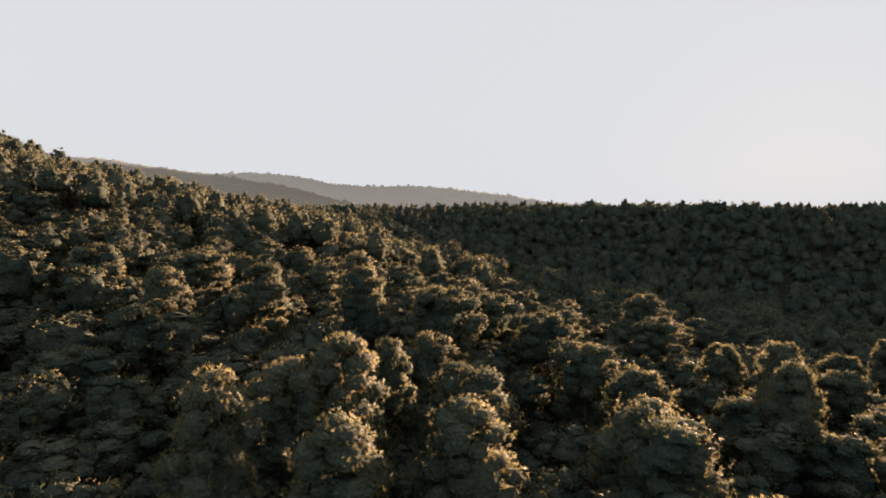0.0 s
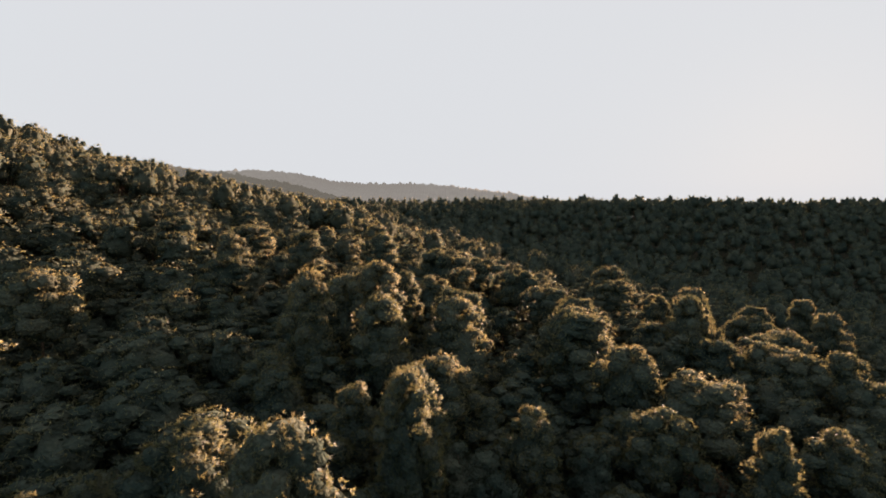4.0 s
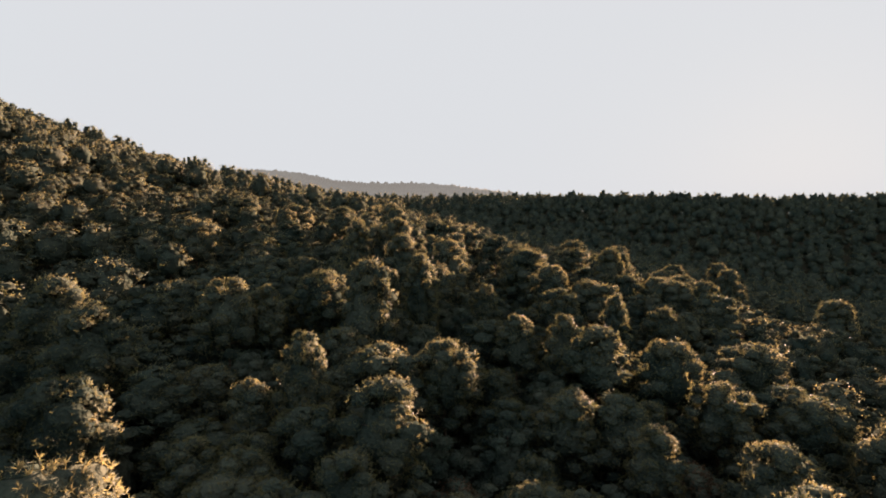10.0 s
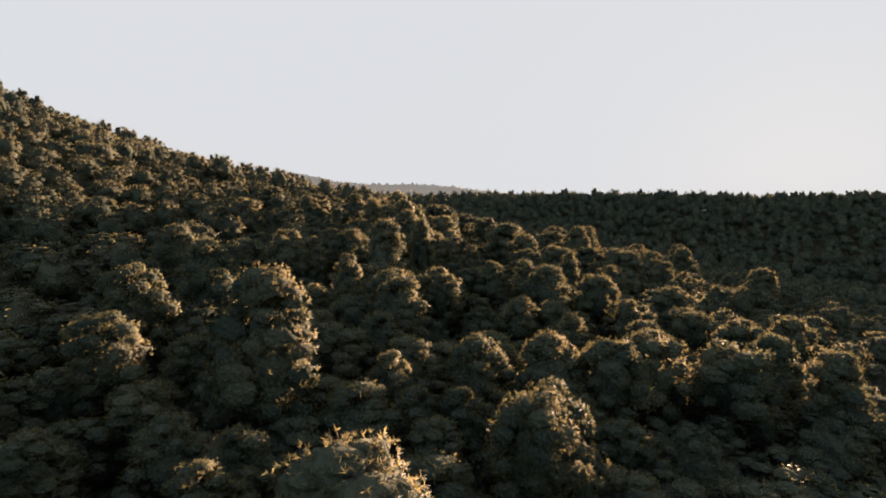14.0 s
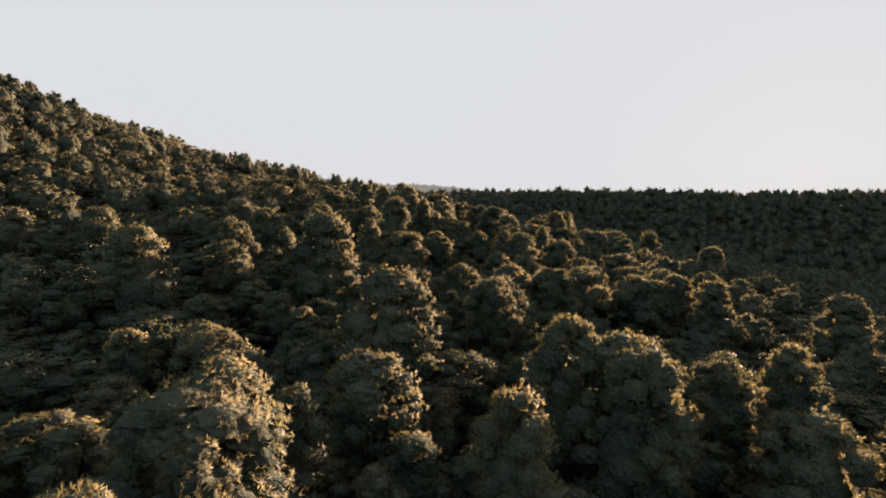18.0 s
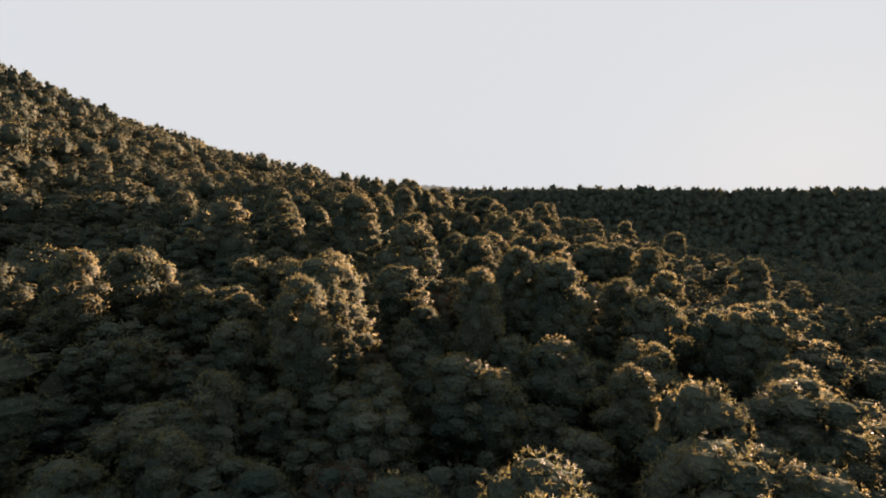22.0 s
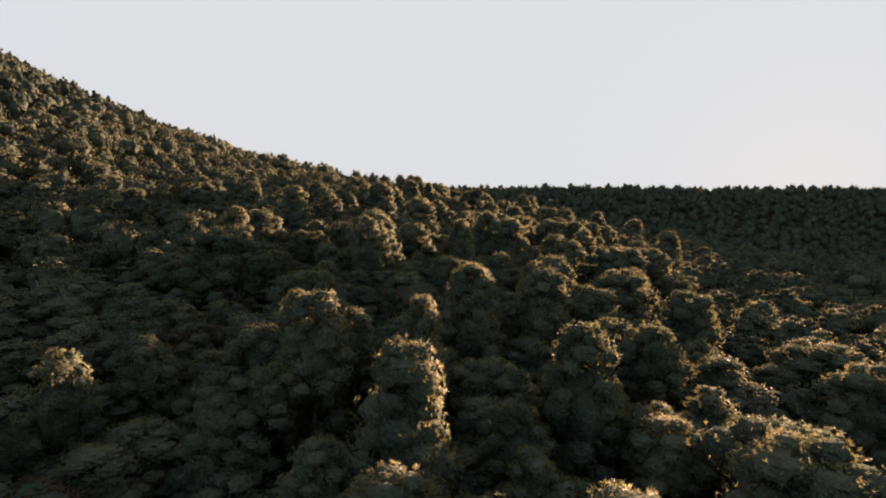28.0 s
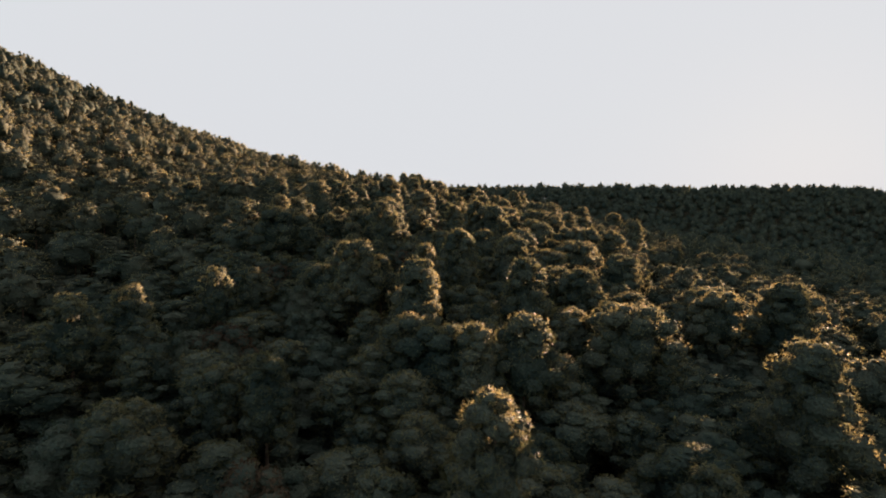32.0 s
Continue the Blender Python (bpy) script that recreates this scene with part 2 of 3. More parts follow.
def far_hill(name, label, y, crest, mat, rough, seed):
    """A long hill: crest heights along x, falling away to both sides, with a ragged line of trees on top."""
    r = np.random.default_rng(seed)
    xs = np.arange(crest[0][0], crest[-1][0], 5.0)
    top = np.interp(xs, [c[0] for c in crest], [c[1] for c in crest])
    soft = np.convolve(np.pad(top, 12, "edge"), np.ones(25) / 25, "valid")
    ragged = np.abs(np.convolve(r.normal(0, 1, len(xs) + 2), np.ones(3) / 2, "valid")) * rough
    rows = []
    for d, drop in ((-700, 1.0), (-420, 0.62), (-200, 0.3), (-60, 0.06), (0, 0.0), (80, 0.08), (500, 1.0)):
        z = soft - drop * (soft + 40) + (ragged if d == 0 else r.normal(0, rough * 0.7, len(xs)))
        rows.append(np.stack([xs, np.full_like(xs, y + d) + 60 * np.sin(xs / 310 + d), z], -1))
    v = np.concatenate(rows)
    ob = new(name, mesh_from(name, v, grid_faces(len(rows), len(xs)), mat))
    return tagged(ob, label, "hill", kind="structure")


far_hill("backdrop_far", "pale wooded mountain ridge with evening haze put in as glow", 3000, [(-1991, 326), (-1764, 317), (-1579, 283), (-1426, 256), (-1289, 242), (-1152, 233), (-1032, 242), (-936, 239), (-799, 228), (-663, 204), (-584, 184), (-467, 172), (-330, 169), (-172, 175), (0, 164), (196, 143), (354, 126), (492, 97), (926, 53)], HILL_FAR, 7, 3)
far_hill("backdrop_near", "blue-grey wooded hill with haze put in as glow, before a paler ridge", 2200, [(-1461, 240), (-1158, 219), (-946, 189), (-815, 176), (-672, 155), (-529, 130), (-395, 85), (-180, 55)], HILL_NEAR, 6, 4)


# ---- trees ----
def unit(v):
    return v / np.maximum(np.linalg.norm(v, axis=-1, keepdims=True), 1e-9)


def bursts(r, centres, outward, needles, length, width, spread=0.52):
    """Tufts: at every centre a burst of thin needle sprays that point outward."""
    q = unit(np.repeat(outward, needles, 0) + r.normal(0, spread, (len(centres) * needles, 3)))
    w = unit(np.cross(q, r.normal(0, 1, q.shape))) * width * r.uniform(0.7, 1.3, (len(q), 1))
    c = np.repeat(centres, needles, 0)
    ln = length * r.uniform(0.7, 1.3, (len(q), 1))
    v = np.stack([c - w, c + w, c + q * ln], 1).reshape(-1, 3)
    return v, np.arange(len(v)).reshape(-1, 3)


def profile(u, radius, kind, point):
    """The crown's radius at the share u of its height."""
    if kind == "pine":
        return radius * np.sqrt(np.clip(1 - u ** point, 0, 1)) * (0.60 + 0.40 * np.sqrt(np.minimum(1, u * 2.4)))
    return radius * np.sqrt(np.clip(1 - (u * 1.25 - 0.28) ** 2, 0, 1))


def crown(r, height, radius, base, inner, lobes, tufts, needles, length, width, kind="pine", point=2.3, loose=0.5, bough=0.31, core=0.66, ball=(4, 7), heart=0.24, reach=0.80):
    """A crown: rounded boughs that swell out of it, with needle tufts all over them and larger sprays inside.
    Gives corners, triangles, their materials and the way that each corner faces."""
    p1, p2, p3 = r.uniform(0, 6.3, 3)

    def uneven(a, u):
        return 1 + 0.15 * np.sin(a + p1 + 2 * u) + 0.13 * np.sin(2 * a + p2 - 3 * u) + 0.08 * np.sin(3 * a + p3 + 5 * u)

    def place(u, a, share):
        q = profile(u, radius, kind, point) * uneven(a, u) * share
        return np.stack([np.cos(a) * q, np.sin(a) * q, height * (base + (1 - base) * u)], -1)

    middle, half = height * (base + (1 - base) * 0.42), height * (1 - base) * 0.5

    def facing(p):
        return unit((p - np.array([0, 0, middle])) / np.array([radius, radius, half]))

    u = ((np.arange(lobes) + r.uniform(0.1, 0.9, lobes)) / lobes) ** 0.8
    a = np.arange(lobes) * 2.39996 + r.normal(0, 0.35, lobes)
    size = radius * r.uniform(0.66, 1.34, lobes) * bough * (1.0 - 0.12 * u)
    c = place(u, a, reach * r.uniform(0.82, 1.18, lobes))
    c[:, 2] -= size * 0.55
    out = unit(np.stack([np.cos(a) * (1.1 - u), np.sin(a) * (1.1 - u), 0.75 + u], -1))
    flat = np.array([1.0, 1.0, 0.66])
    # the tufts of a bough sit side by side all over its outer half
    k = np.arange(tufts)
    up, turn = 1 - 1.5 * (k + 0.5) / tufts, k * 2.39996
    ring = np.stack([np.sqrt(1 - up ** 2) * np.cos(turn), np.sqrt(1 - up ** 2) * np.sin(turn), up], -1)
    side = unit(np.cross(out, np.array([0.31, 0.17, 0.93])))
    basis = np.stack([side, np.cross(out, side), out], 1)
    d = unit(np.einsum("tk,lkj->ltj", ring, basis).reshape(-1, 3) + r.normal(0, 0.16, (lobes * tufts, 3)))
    at = np.repeat(c, tufts, 0) + d * flat * np.repeat(size, tufts)[:, None] * r.uniform(0.82, 1.08, (len(d), 1))
    n = int(lobes * tufts * loose)
    uu, aa = r.uniform(0, 0.97, n), r.uniform(0, 6.3, n)
    more = place(uu, aa, r.uniform(0.72, 0.94, n))
    at = np.concatenate([at, more])
    d = np.concatenate([d, unit(np.stack([np.cos(aa) * (1.1 - uu), np.sin(aa) * (1.1 - uu), 0.3 + uu], -1))])
    v, f = bursts(r, at, d, needles, length, width, 1.0)
    face = np.repeat(unit(0.75 * d + 0.45 * facing(at)), needles * 3, 0)
    face = unit(face + 0.5 * unit(v - np.repeat(at, needles * 3, 0)))
    uu, aa = r.uniform(0.02, 0.93, inner), r.uniform(0, 6.3, inner)
    mass = place(uu, aa, 0.74 * r.uniform(0, 1, inner) ** 0.4)
    w, g = bursts(r, mass, r.normal(0, 1, mass.shape), 2, length * 1.2, width * 1.4, 1.0)
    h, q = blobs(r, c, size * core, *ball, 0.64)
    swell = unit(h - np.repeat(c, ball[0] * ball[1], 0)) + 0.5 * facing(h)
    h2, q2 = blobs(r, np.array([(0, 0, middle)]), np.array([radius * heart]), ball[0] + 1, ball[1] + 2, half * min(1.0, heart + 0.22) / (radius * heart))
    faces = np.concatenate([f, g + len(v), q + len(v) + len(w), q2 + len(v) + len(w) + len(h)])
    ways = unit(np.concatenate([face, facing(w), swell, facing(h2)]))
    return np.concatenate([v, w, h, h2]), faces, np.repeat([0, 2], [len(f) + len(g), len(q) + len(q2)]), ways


def blobs(r, centres, sizes, rings, sides, tall=0.85):
    """The dense insides of boughs: a lumpy ball at each centre."""
    u = np.linspace(0.19, 0.72, rings) * math.pi
    th, a = np.meshgrid(u, np.arange(sides) * 2 * math.pi / sides, indexing="ij")
    a = a + np.arange(rings)[:, None] * math.pi / sides
    ball = np.stack([np.sin(th) * np.cos(a), np.sin(th) * np.sin(a), tall * np.cos(th)], -1).reshape(-1, 3)
    n = len(ball)
    v = centres[:, None] + ball * (sizes[:, None] * r.uniform(0.72, 1.18, (len(centres), n)))[..., None]
    k, i = np.meshgrid(np.arange(rings - 1), np.arange(sides), indexing="ij")
    j = (i + 1) % sides
    q = np.stack([k * sides + i, (k + 1) * sides + i, (k + 1) * sides + j, k * sides + j], -1).reshape(-1, 4)
    top = np.stack([np.zeros(sides - 2, int), np.arange(1, sides - 1), np.arange(2, sides)], -1)
    f = np.concatenate([q[:, :3], q[:, [0, 2, 3]], top])
    return v.reshape(-1, 3), (f + np.arange(len(centres))[:, None, None] * n).reshape(-1, 3)


def tube(points, radii, sides=6):
    """A tapered bent tube round the given line."""
    rows = []
    for k, (p, q) in enumerate(zip(points, radii)):
        a = np.array(points[max(k - 1, 0)])
        b = np.array(points[min(k + 1, len(points) - 1)])
        way = unit(b - a)
        s = unit(np.cross(way, [0.3, 0.9, 0.1]))
        t = np.cross(way, s)
        ang = np.arange(sides) * 2 * math.pi / sides
        rows.append(np.array(p) + q * (np.cos(ang)[:, None] * s + np.sin(ang)[:, None] * t))
    v = np.concatenate(rows)
    f = []
    for k in range(len(points) - 1):
        for i in range(sides):
            j = (i + 1) % sides
            f.append((k * sides + i, k * sides + j, (k + 1) * sides + j, (k + 1) * sides + i))
    return v, np.array(f)


def part(name, me, parent, label=""):
    ob = new(name, me)
    ob.parent = parent
    return tagged(ob, label) if label else ob


def tree(seed, kind, height, radius, label, point=2.3, leaf=None, low=0.0):
    """One full tree: trunk, limbs and crown under an empty at its foot."""
    r = np.random.default_rng(seed)
    pine = kind == "pine"
    root = new("pine_tree" if pine else "oak_tree")
    tagged(root, label, "pine tree" if pine else "oak tree", "trees on the slope")
    lean = r.normal(0, 0.25, 2)
    line = [(lean[0] * k * k, lean[1] * k * k, k * height * 0.93 - 0.6 * (k == 0)) for k in (0, 0.25, 0.5, 0.75, 1)]
    v, f = tube(line, [0.26, 0.21, 0.16, 0.10, 0.03], 7)
    part("trunk", mesh_from("trunk", v, f, BARK), root)
    base = r.uniform(0.42, 0.50) - low if pine else r.uniform(0.25, 0.35)
    for k in range(7):
        u = base + (0.93 - base) * (k + 0.4) / 7
        a = k * 2.4 + r.normal(0, 0.3)
        reach = radius * (0.85 - 0.5 * (k / 7)) * r.uniform(0.8, 1)
        z = u * height * 0.93
        s = (lean[0] * u * u, lean[1] * u * u, z)
        e = (s[0] + math.cos(a) * reach, s[1] + math.sin(a) * reach, z + reach * r.uniform(0.2, 0.5))
        m = tuple(0.5 * (p + q) for p, q in zip(s, e))
        v, f = tube([s, (m[0], m[1], m[2] - 0.12 * reach), e], [0.085, 0.06, 0.02], 4)
        part("limb", mesh_from("limb", v, f, BARK), root)
    if pine:
        v, f, which, ways = crown(r, height, radius, base, 300, 31 if low == 0 else 42, 44, 10, 0.27, 0.028, kind, point, 0.10, 0.35, 0.80, (4, 8), 0.60)
    else:
        v, f, which, ways = crown(r, height, radius, base, 200, 24, 46, 7, 0.25, 0.042, kind, 2.3, 0.12, 0.33, 0.80, (4, 8), 0.60)
    part("crown", mesh_from("crown", v, f, leaf or (NEEDLES if pine else LEAVES), (BARK, SHADED_MASS), which, ways), root)
    return root


def far_tree(seed, kind, rings, sides, lobes, tufts, length, width, girth=5.0, low=0.40, bough=0.31, heart=0.66, loose=0.2):
    """Corners, triangles and their materials, of a tree seen from afar only: a dense heart with shade painted into its
    colour, swelling boughs with sprays all over them, and a trunk.
    """
    r = np.random.default_rng(seed)
    height, radius, point = 17.0, girth * r.uniform(0.8, 1.2), r.uniform(2.4, 4.0)
    low += r.uniform(-0.06, 0.08)
    v, f, which, ways = crown(r, height, radius, low, 0, lobes, tufts, 2, length, width, kind, point, loose, bough, 0.74, (rings, sides), heart, 0.76)
    s, t = tube([(0, 0, -0.5), (0, 0, height * (low + 0.2))], [0.22, 0.1], 3)
    wood = np.concatenate([t[:, :3], t[:, [0, 2, 3]]])
    ways = np.concatenate([ways, unit(s * np.array([1, 1, 0.001]))])
    return np.concatenate([v, s]), np.concatenate([f, wood + len(v)]), np.append(which, np.ones(len(wood), int)), ways


def brush_of(seed):
    """Corners and triangles of a low bushy oak, all foliage."""
    r = np.random.default_rng(seed)
    return crown(r, 17.0, 3.6, 0.1, 0, 9, 6, 3, 0.42, 0.07, "oak", bough=0.44, core=0.85, ball=(3, 6), heart=0.6)


def woods(name, label, spots, kinds, mat):
    """Many trees, joined. spots: x, y, z, height, turn, girth, which."""
    vs, fs, ws, ns, n = [], [], [], [], 0
    for w in range(len(kinds)):
        v, f, wood, way = kinds[w]
        for x, y, z, h, a, g, k in spots[spots[:, 6].astype(int) == w]:
            c, s = math.cos(a) * g, math.sin(a) * g
            vs.append(np.stack([x + v[:, 0] * c - v[:, 1] * s, y + v[:, 0] * s + v[:, 1] * c, z + v[:, 2] * (h / 17.0)], 1))
            fs.append(f + n)
            ws.append(wood)
            c, s = math.cos(a), math.sin(a)
            ns.append(np.stack([way[:, 0] * c - way[:, 1] * s, way[:, 0] * s + way[:, 1] * c, way[:, 2]], 1))
            n += len(v)
    ob = new(name, mesh_from(name, np.concatenate(vs), np.concatenate(fs), mat, (BARK, SHADED_MASS), np.concatenate(ws), np.concatenate(ns)))
    return tagged(ob, label, "forest", kind="stuff")


# trees that stand out, from the lower to the upper slope, placed and sized to fit the camera's view: x, y, height,
# crown radius
LOWEST_TREES = [
    (8.9, -211.4, 20.1, 3.4), (-18.2, -206.3, 14.4, 3.7), (26.0, -205.3, 13.4, 2.8), (-9.9, -198.3, 15.7, 2.6), (40.1, -194.2, 20.9, 4.8),
    (-31.4, -191.5, 16.8, 3.2), (8.8, -189.5, 17.3, 3.6), (14.1, -187.9, 18.5, 4.0), (5.6, -186.8, 16.1, 4.8), (-29.2, -184.6, 16.0, 2.9),
    (1.5, -184.1, 15.8, 3.6), (27.9, -179.8, 18.5, 5.0), (2.4, -176.1, 20.5, 4.1), (29.3, -175.5, 17.7, 5.2), (-24.3, -173.1, 15.7, 2.6),
    (23.2, -170.5, 14.6, 3.5), (0.9, -167.4, 17.4, 2.6), (17.4, -165.3, 19.9, 3.9), (30.0, -162.1, 14.3, 3.1), (-7.6, -161.8, 18.9, 4.0),
    (2.5, -160.6, 19.4, 2.6), (-9.8, -158.7, 17.9, 2.6), (49.4, -156.1, 16.8, 4.8), (-4.8, -155.1, 15.6, 2.6),
]
LOW_TREES = [
    (61.8, -154.0, 19.6, 4.8), (-17.2, -152.8, 12.7, 4.0), (28.1, -151.7, 16.9, 4.1), (63.7, -149.2, 18.3, 5.4), (37.6, -148.2, 13.1, 4.0),
    (24.6, -147.8, 15.8, 3.6), (8.0, -146.5, 20.1, 3.7), (54.6, -141.4, 14.8, 5.8), (8.3, -141.1, 18.7, 4.0), (48.5, -141.0, 10.9, 4.3),
    (18.0, -137.0, 18.9, 4.6), (1.4, -136.9, 14.3, 4.0), (56.2, -135.5, 13.7, 5.6), (-26.8, -134.8, 18.4, 5.3), (26.2, -132.1, 16.3, 5.0),
    (41.7, -129.5, 17.1, 4.7), (21.5, -129.4, 19.5, 4.2), (8.1, -120.9, 15.1, 3.0), (19.7, -119.2, 16.4, 3.0), (34.2, -119.1, 17.1, 5.6),
    (5.0, -118.9, 15.2, 4.0), (-8.6, -117.3, 20.0, 3.2), (48.6, -114.2, 13.5, 4.8), (14.6, -112.4, 15.8, 4.1),
]
LOWER_TREES = [
    (23.4, -111.4, 16.5, 3.8), (-7.7, -111.3, 18.6, 2.9), (50.4, -111.2, 13.0, 3.5), (39.4, -109.4, 16.2, 3.6), (-34.4, -108.5, 17.5, 3.1),
    (-8.8, -107.7, 19.8, 5.7), (-44.8, -106.7, 14.8, 4.0), (-8.7, -104.8, 19.8, 4.0), (-23.5, -104.2, 13.8, 2.6), (7.5, -103.5, 20.0, 3.1),
    (-32.2, -100.8, 16.5, 4.3), (-6.3, -99.3, 16.3, 2.6), (38.3, -98.0, 18.4, 4.6), (30.3, -94.6, 18.0, 4.6), (17.9, -93.8, 20.7, 4.2),
    (42.4, -92.9, 18.2, 5.8), (-2.3, -91.4, 16.4, 4.5), (18.4, -89.7, 20.4, 5.6), (13.9, -88.2, 20.9, 4.0), (-66.0, -85.5, 15.6, 4.0),
    (-24.7, -85.5, 13.4, 2.6), (29.4, -83.4, 17.6, 3.3), (51.7, -82.3, 18.0, 5.4), (37.1, -81.1, 19.7, 3.4),
]
MIDDLE_TREES = [
    (31.0, -80.1, 17.5, 3.8), (-1.3, -79.7, 21.1, 5.3), (-35.0, -65.3, 19.0, 5.0), (9.3, -63.5, 18.2, 3.3), (10.6, -61.0, 18.1, 3.8),
    (-27.6, -54.7, 16.4, 3.6), (-5.2, -54.2, 13.0, 3.8), (-13.6, -52.2, 22.2, 5.1), (4.0, -51.9, 13.0, 3.0), (-2.9, -48.0, 14.1, 2.6),
    (5.8, -44.6, 16.0, 3.3), (20.7, -43.0, 17.4, 4.6), (14.0, -42.1, 16.7, 4.2), (-32.1, -41.9, 17.8, 3.4), (-54.0, -40.5, 16.6, 4.0),
    (37.0, -37.1, 17.8, 5.7), (27.3, -36.1, 17.3, 5.0), (49.8, -36.1, 19.0, 4.6), (74.5, -35.0, 20.8, 5.2), (-27.2, -32.4, 16.1, 4.2),
    (46.6, -28.2, 17.9, 4.0), (-3.5, -27.2, 17.4, 4.0), (30.4, -25.2, 16.1, 3.8), (20.7, -22.6, 14.8, 2.9),
]
MID_UPPER_TREES = [
    (-11.7, -21.2, 18.2, 2.6), (-33.5, -18.5, 17.1, 4.1), (48.0, -17.1, 16.9, 4.7), (14.3, -16.3, 14.5, 3.8), (19.6, -15.6, 14.6, 4.0),
    (-5.4, -15.3, 15.7, 5.3), (-41.0, -11.8, 17.5, 4.0), (1.5, -11.7, 16.3, 3.2), (33.1, -9.1, 15.4, 3.8), (1.4, -8.1, 14.8, 4.7),
    (44.9, -7.8, 15.1, 4.6), (62.4, -6.0, 16.7, 4.3), (-25.0, -4.5, 17.8, 3.7), (29.3, -3.3, 17.9, 4.4), (44.7, -2.8, 14.3, 5.3),
    (20.8, -1.8, 17.9, 4.2), (-21.5, -0.9, 16.5, 2.8), (-9.0, 1.8, 21.3, 4.2), (17.5, 2.9, 17.4, 3.0), (11.4, 5.5, 15.6, 3.5),
    (-15.3, 6.2, 17.8, 3.8), (-16.4, 9.7, 17.0, 3.5), (7.8, 10.1, 13.0, 4.8), (48.2, 12.5, 15.4, 5.6),
]
UPPER_TREES = [
    (-2.6, 12.7, 20.9, 2.6), (-2.4, 15.6, 20.1, 3.2), (29.3, 19.6, 18.0, 2.6), (-7.4, 19.9, 16.1, 2.6), (8.1, 20.9, 15.9, 2.6),
    (20.5, 23.5, 16.5, 3.6), (22.2, 26.6, 14.8, 3.7), (40.8, 28.4, 15.4, 3.8), (-0.2, 29.2, 16.4, 4.1), (29.2, 34.1, 17.1, 5.8),
    (-6.9, 36.6, 19.8, 4.2), (21.8, 37.2, 18.1, 4.3), (-46.9, 37.6, 17.3, 4.8), (-15.4, 38.2, 21.3, 3.4), (1.9, 44.2, 19.0, 4.7),
    (18.3, 44.9, 19.5, 5.6), (57.6, 45.2, 17.0, 5.3), (-13.1, 46.5, 19.3, 4.0), (-8.7, 49.2, 21.3, 4.0), (18.5, 50.0, 18.7, 5.6),
    (52.8, 54.6, 16.8, 5.0), (60.2, 55.7, 18.0, 4.0), (2.7, 57.7, 17.1, 4.7), (-5.4, 58.0, 18.5, 2.6),
]
HIGHER_TREES = [
    (51.5, 58.6, 16.7, 5.6), (43.1, 59.9, 15.3, 4.6), (-39.8, 61.5, 11.6, 4.9), (94.6, 63.0, 19.1, 5.4), (22.1, 63.9, 17.4, 4.4),
    (41.9, 67.7, 20.4, 4.0), (36.7, 69.7, 14.3, 4.1), (-38.0, 70.6, 14.2, 4.1), (56.1, 71.2, 15.1, 4.8), (-2.0, 71.4, 15.7, 3.6),
    (61.9, 74.4, 16.4, 5.8), (46.1, 75.6, 19.6, 4.2), (19.6, 77.5, 16.1, 5.0), (47.8, 80.5, 20.5, 4.7), (-0.4, 86.7, 18.6, 5.5),
    (-12.2, 87.6, 19.9, 4.3), (15.6, 89.8, 16.6, 4.7), (-28.0, 90.0, 17.9, 4.2), (-44.1, 90.2, 14.8, 4.0), (64.8, 92.1, 15.5, 4.9),
    (45.5, 92.4, 16.3, 3.6), (-58.8, 97.0, 15.5, 5.0), (-14.9, 97.9, 20.5, 4.0), (-1.4, 98.2, 16.7, 4.0),
]
HIGHEST_TREES = [
    (85.8, 98.2, 19.4, 5.0), (8.1, 99.7, 16.4, 5.3), (70.6, 100.3, 17.2, 4.6), (-45.7, 108.2, 14.9, 5.6), (42.8, 114.0, 15.6, 5.6),
    (91.7, 116.9, 20.7, 5.0), (48.0, 137.0, 18.2, 5.3),
]


def scatter(r, x0, x1, y0, y1, step):
    """Places about step metres apart."""
    a, b = np.meshgrid(np.arange(x0, x1, step), np.arange(y0, y1, step * 0.866))
    a[1::2] += step / 2
    return (np.stack([a, b], -1) + r.uniform(-0.36, 0.36, (*a.shape, 2)) * step).reshape(-1, 2)


def apart(new_spots, taken, gap):
    """Those of new_spots that keep the gap to all taken ones."""
    keep = np.ones(len(new_spots), bool)
    for x, y in taken:
        keep &= np.hypot(new_spots[:, 0] - x, new_spots[:, 1] - y) > gap
    return new_spots[keep]


rng = np.random.default_rng(11)
view_fitted = LOWEST_TREES + LOW_TREES + LOWER_TREES + MIDDLE_TREES + MID_UPPER_TREES + UPPER_TREES + HIGHER_TREES + HIGHEST_TREES
filler = scatter(rng, -130, 150, -300, 175, 6.2)
for x, y, h, rad in view_fitted:
    filler = filler[np.hypot(filler[:, 0] - x, filler[:, 1] - y) > rad * 0.7 + 1.4]
# how close the flight passes, from the plan: it runs along x = 0 from y = 0 to y = -255
near = np.maximum(np.maximum(np.abs(filler[:, 0]) / 0.77, filler[:, 1]), 30.0)
ahead = filler[:, 1] + 255 > near * 0.9
filler, near = filler[ahead], near[ahead]
order = np.argsort(near, kind="stable")
filler, near = filler[order], near[order]
MANY = 300
close, rest, rest_near = filler[:MANY], filler[MANY:], near[MANY:]

SHAPES = ((3.3, 3.0), (3.8, 3.6), (4.4, 2.8), (3.5, 1.9), (4.8, 3.8), (3.0, 2.2), (4.0, 2.6), (3.6, 4.2), (4.4, 1.9), (3.3, 2.1), (3.9, 2.5))


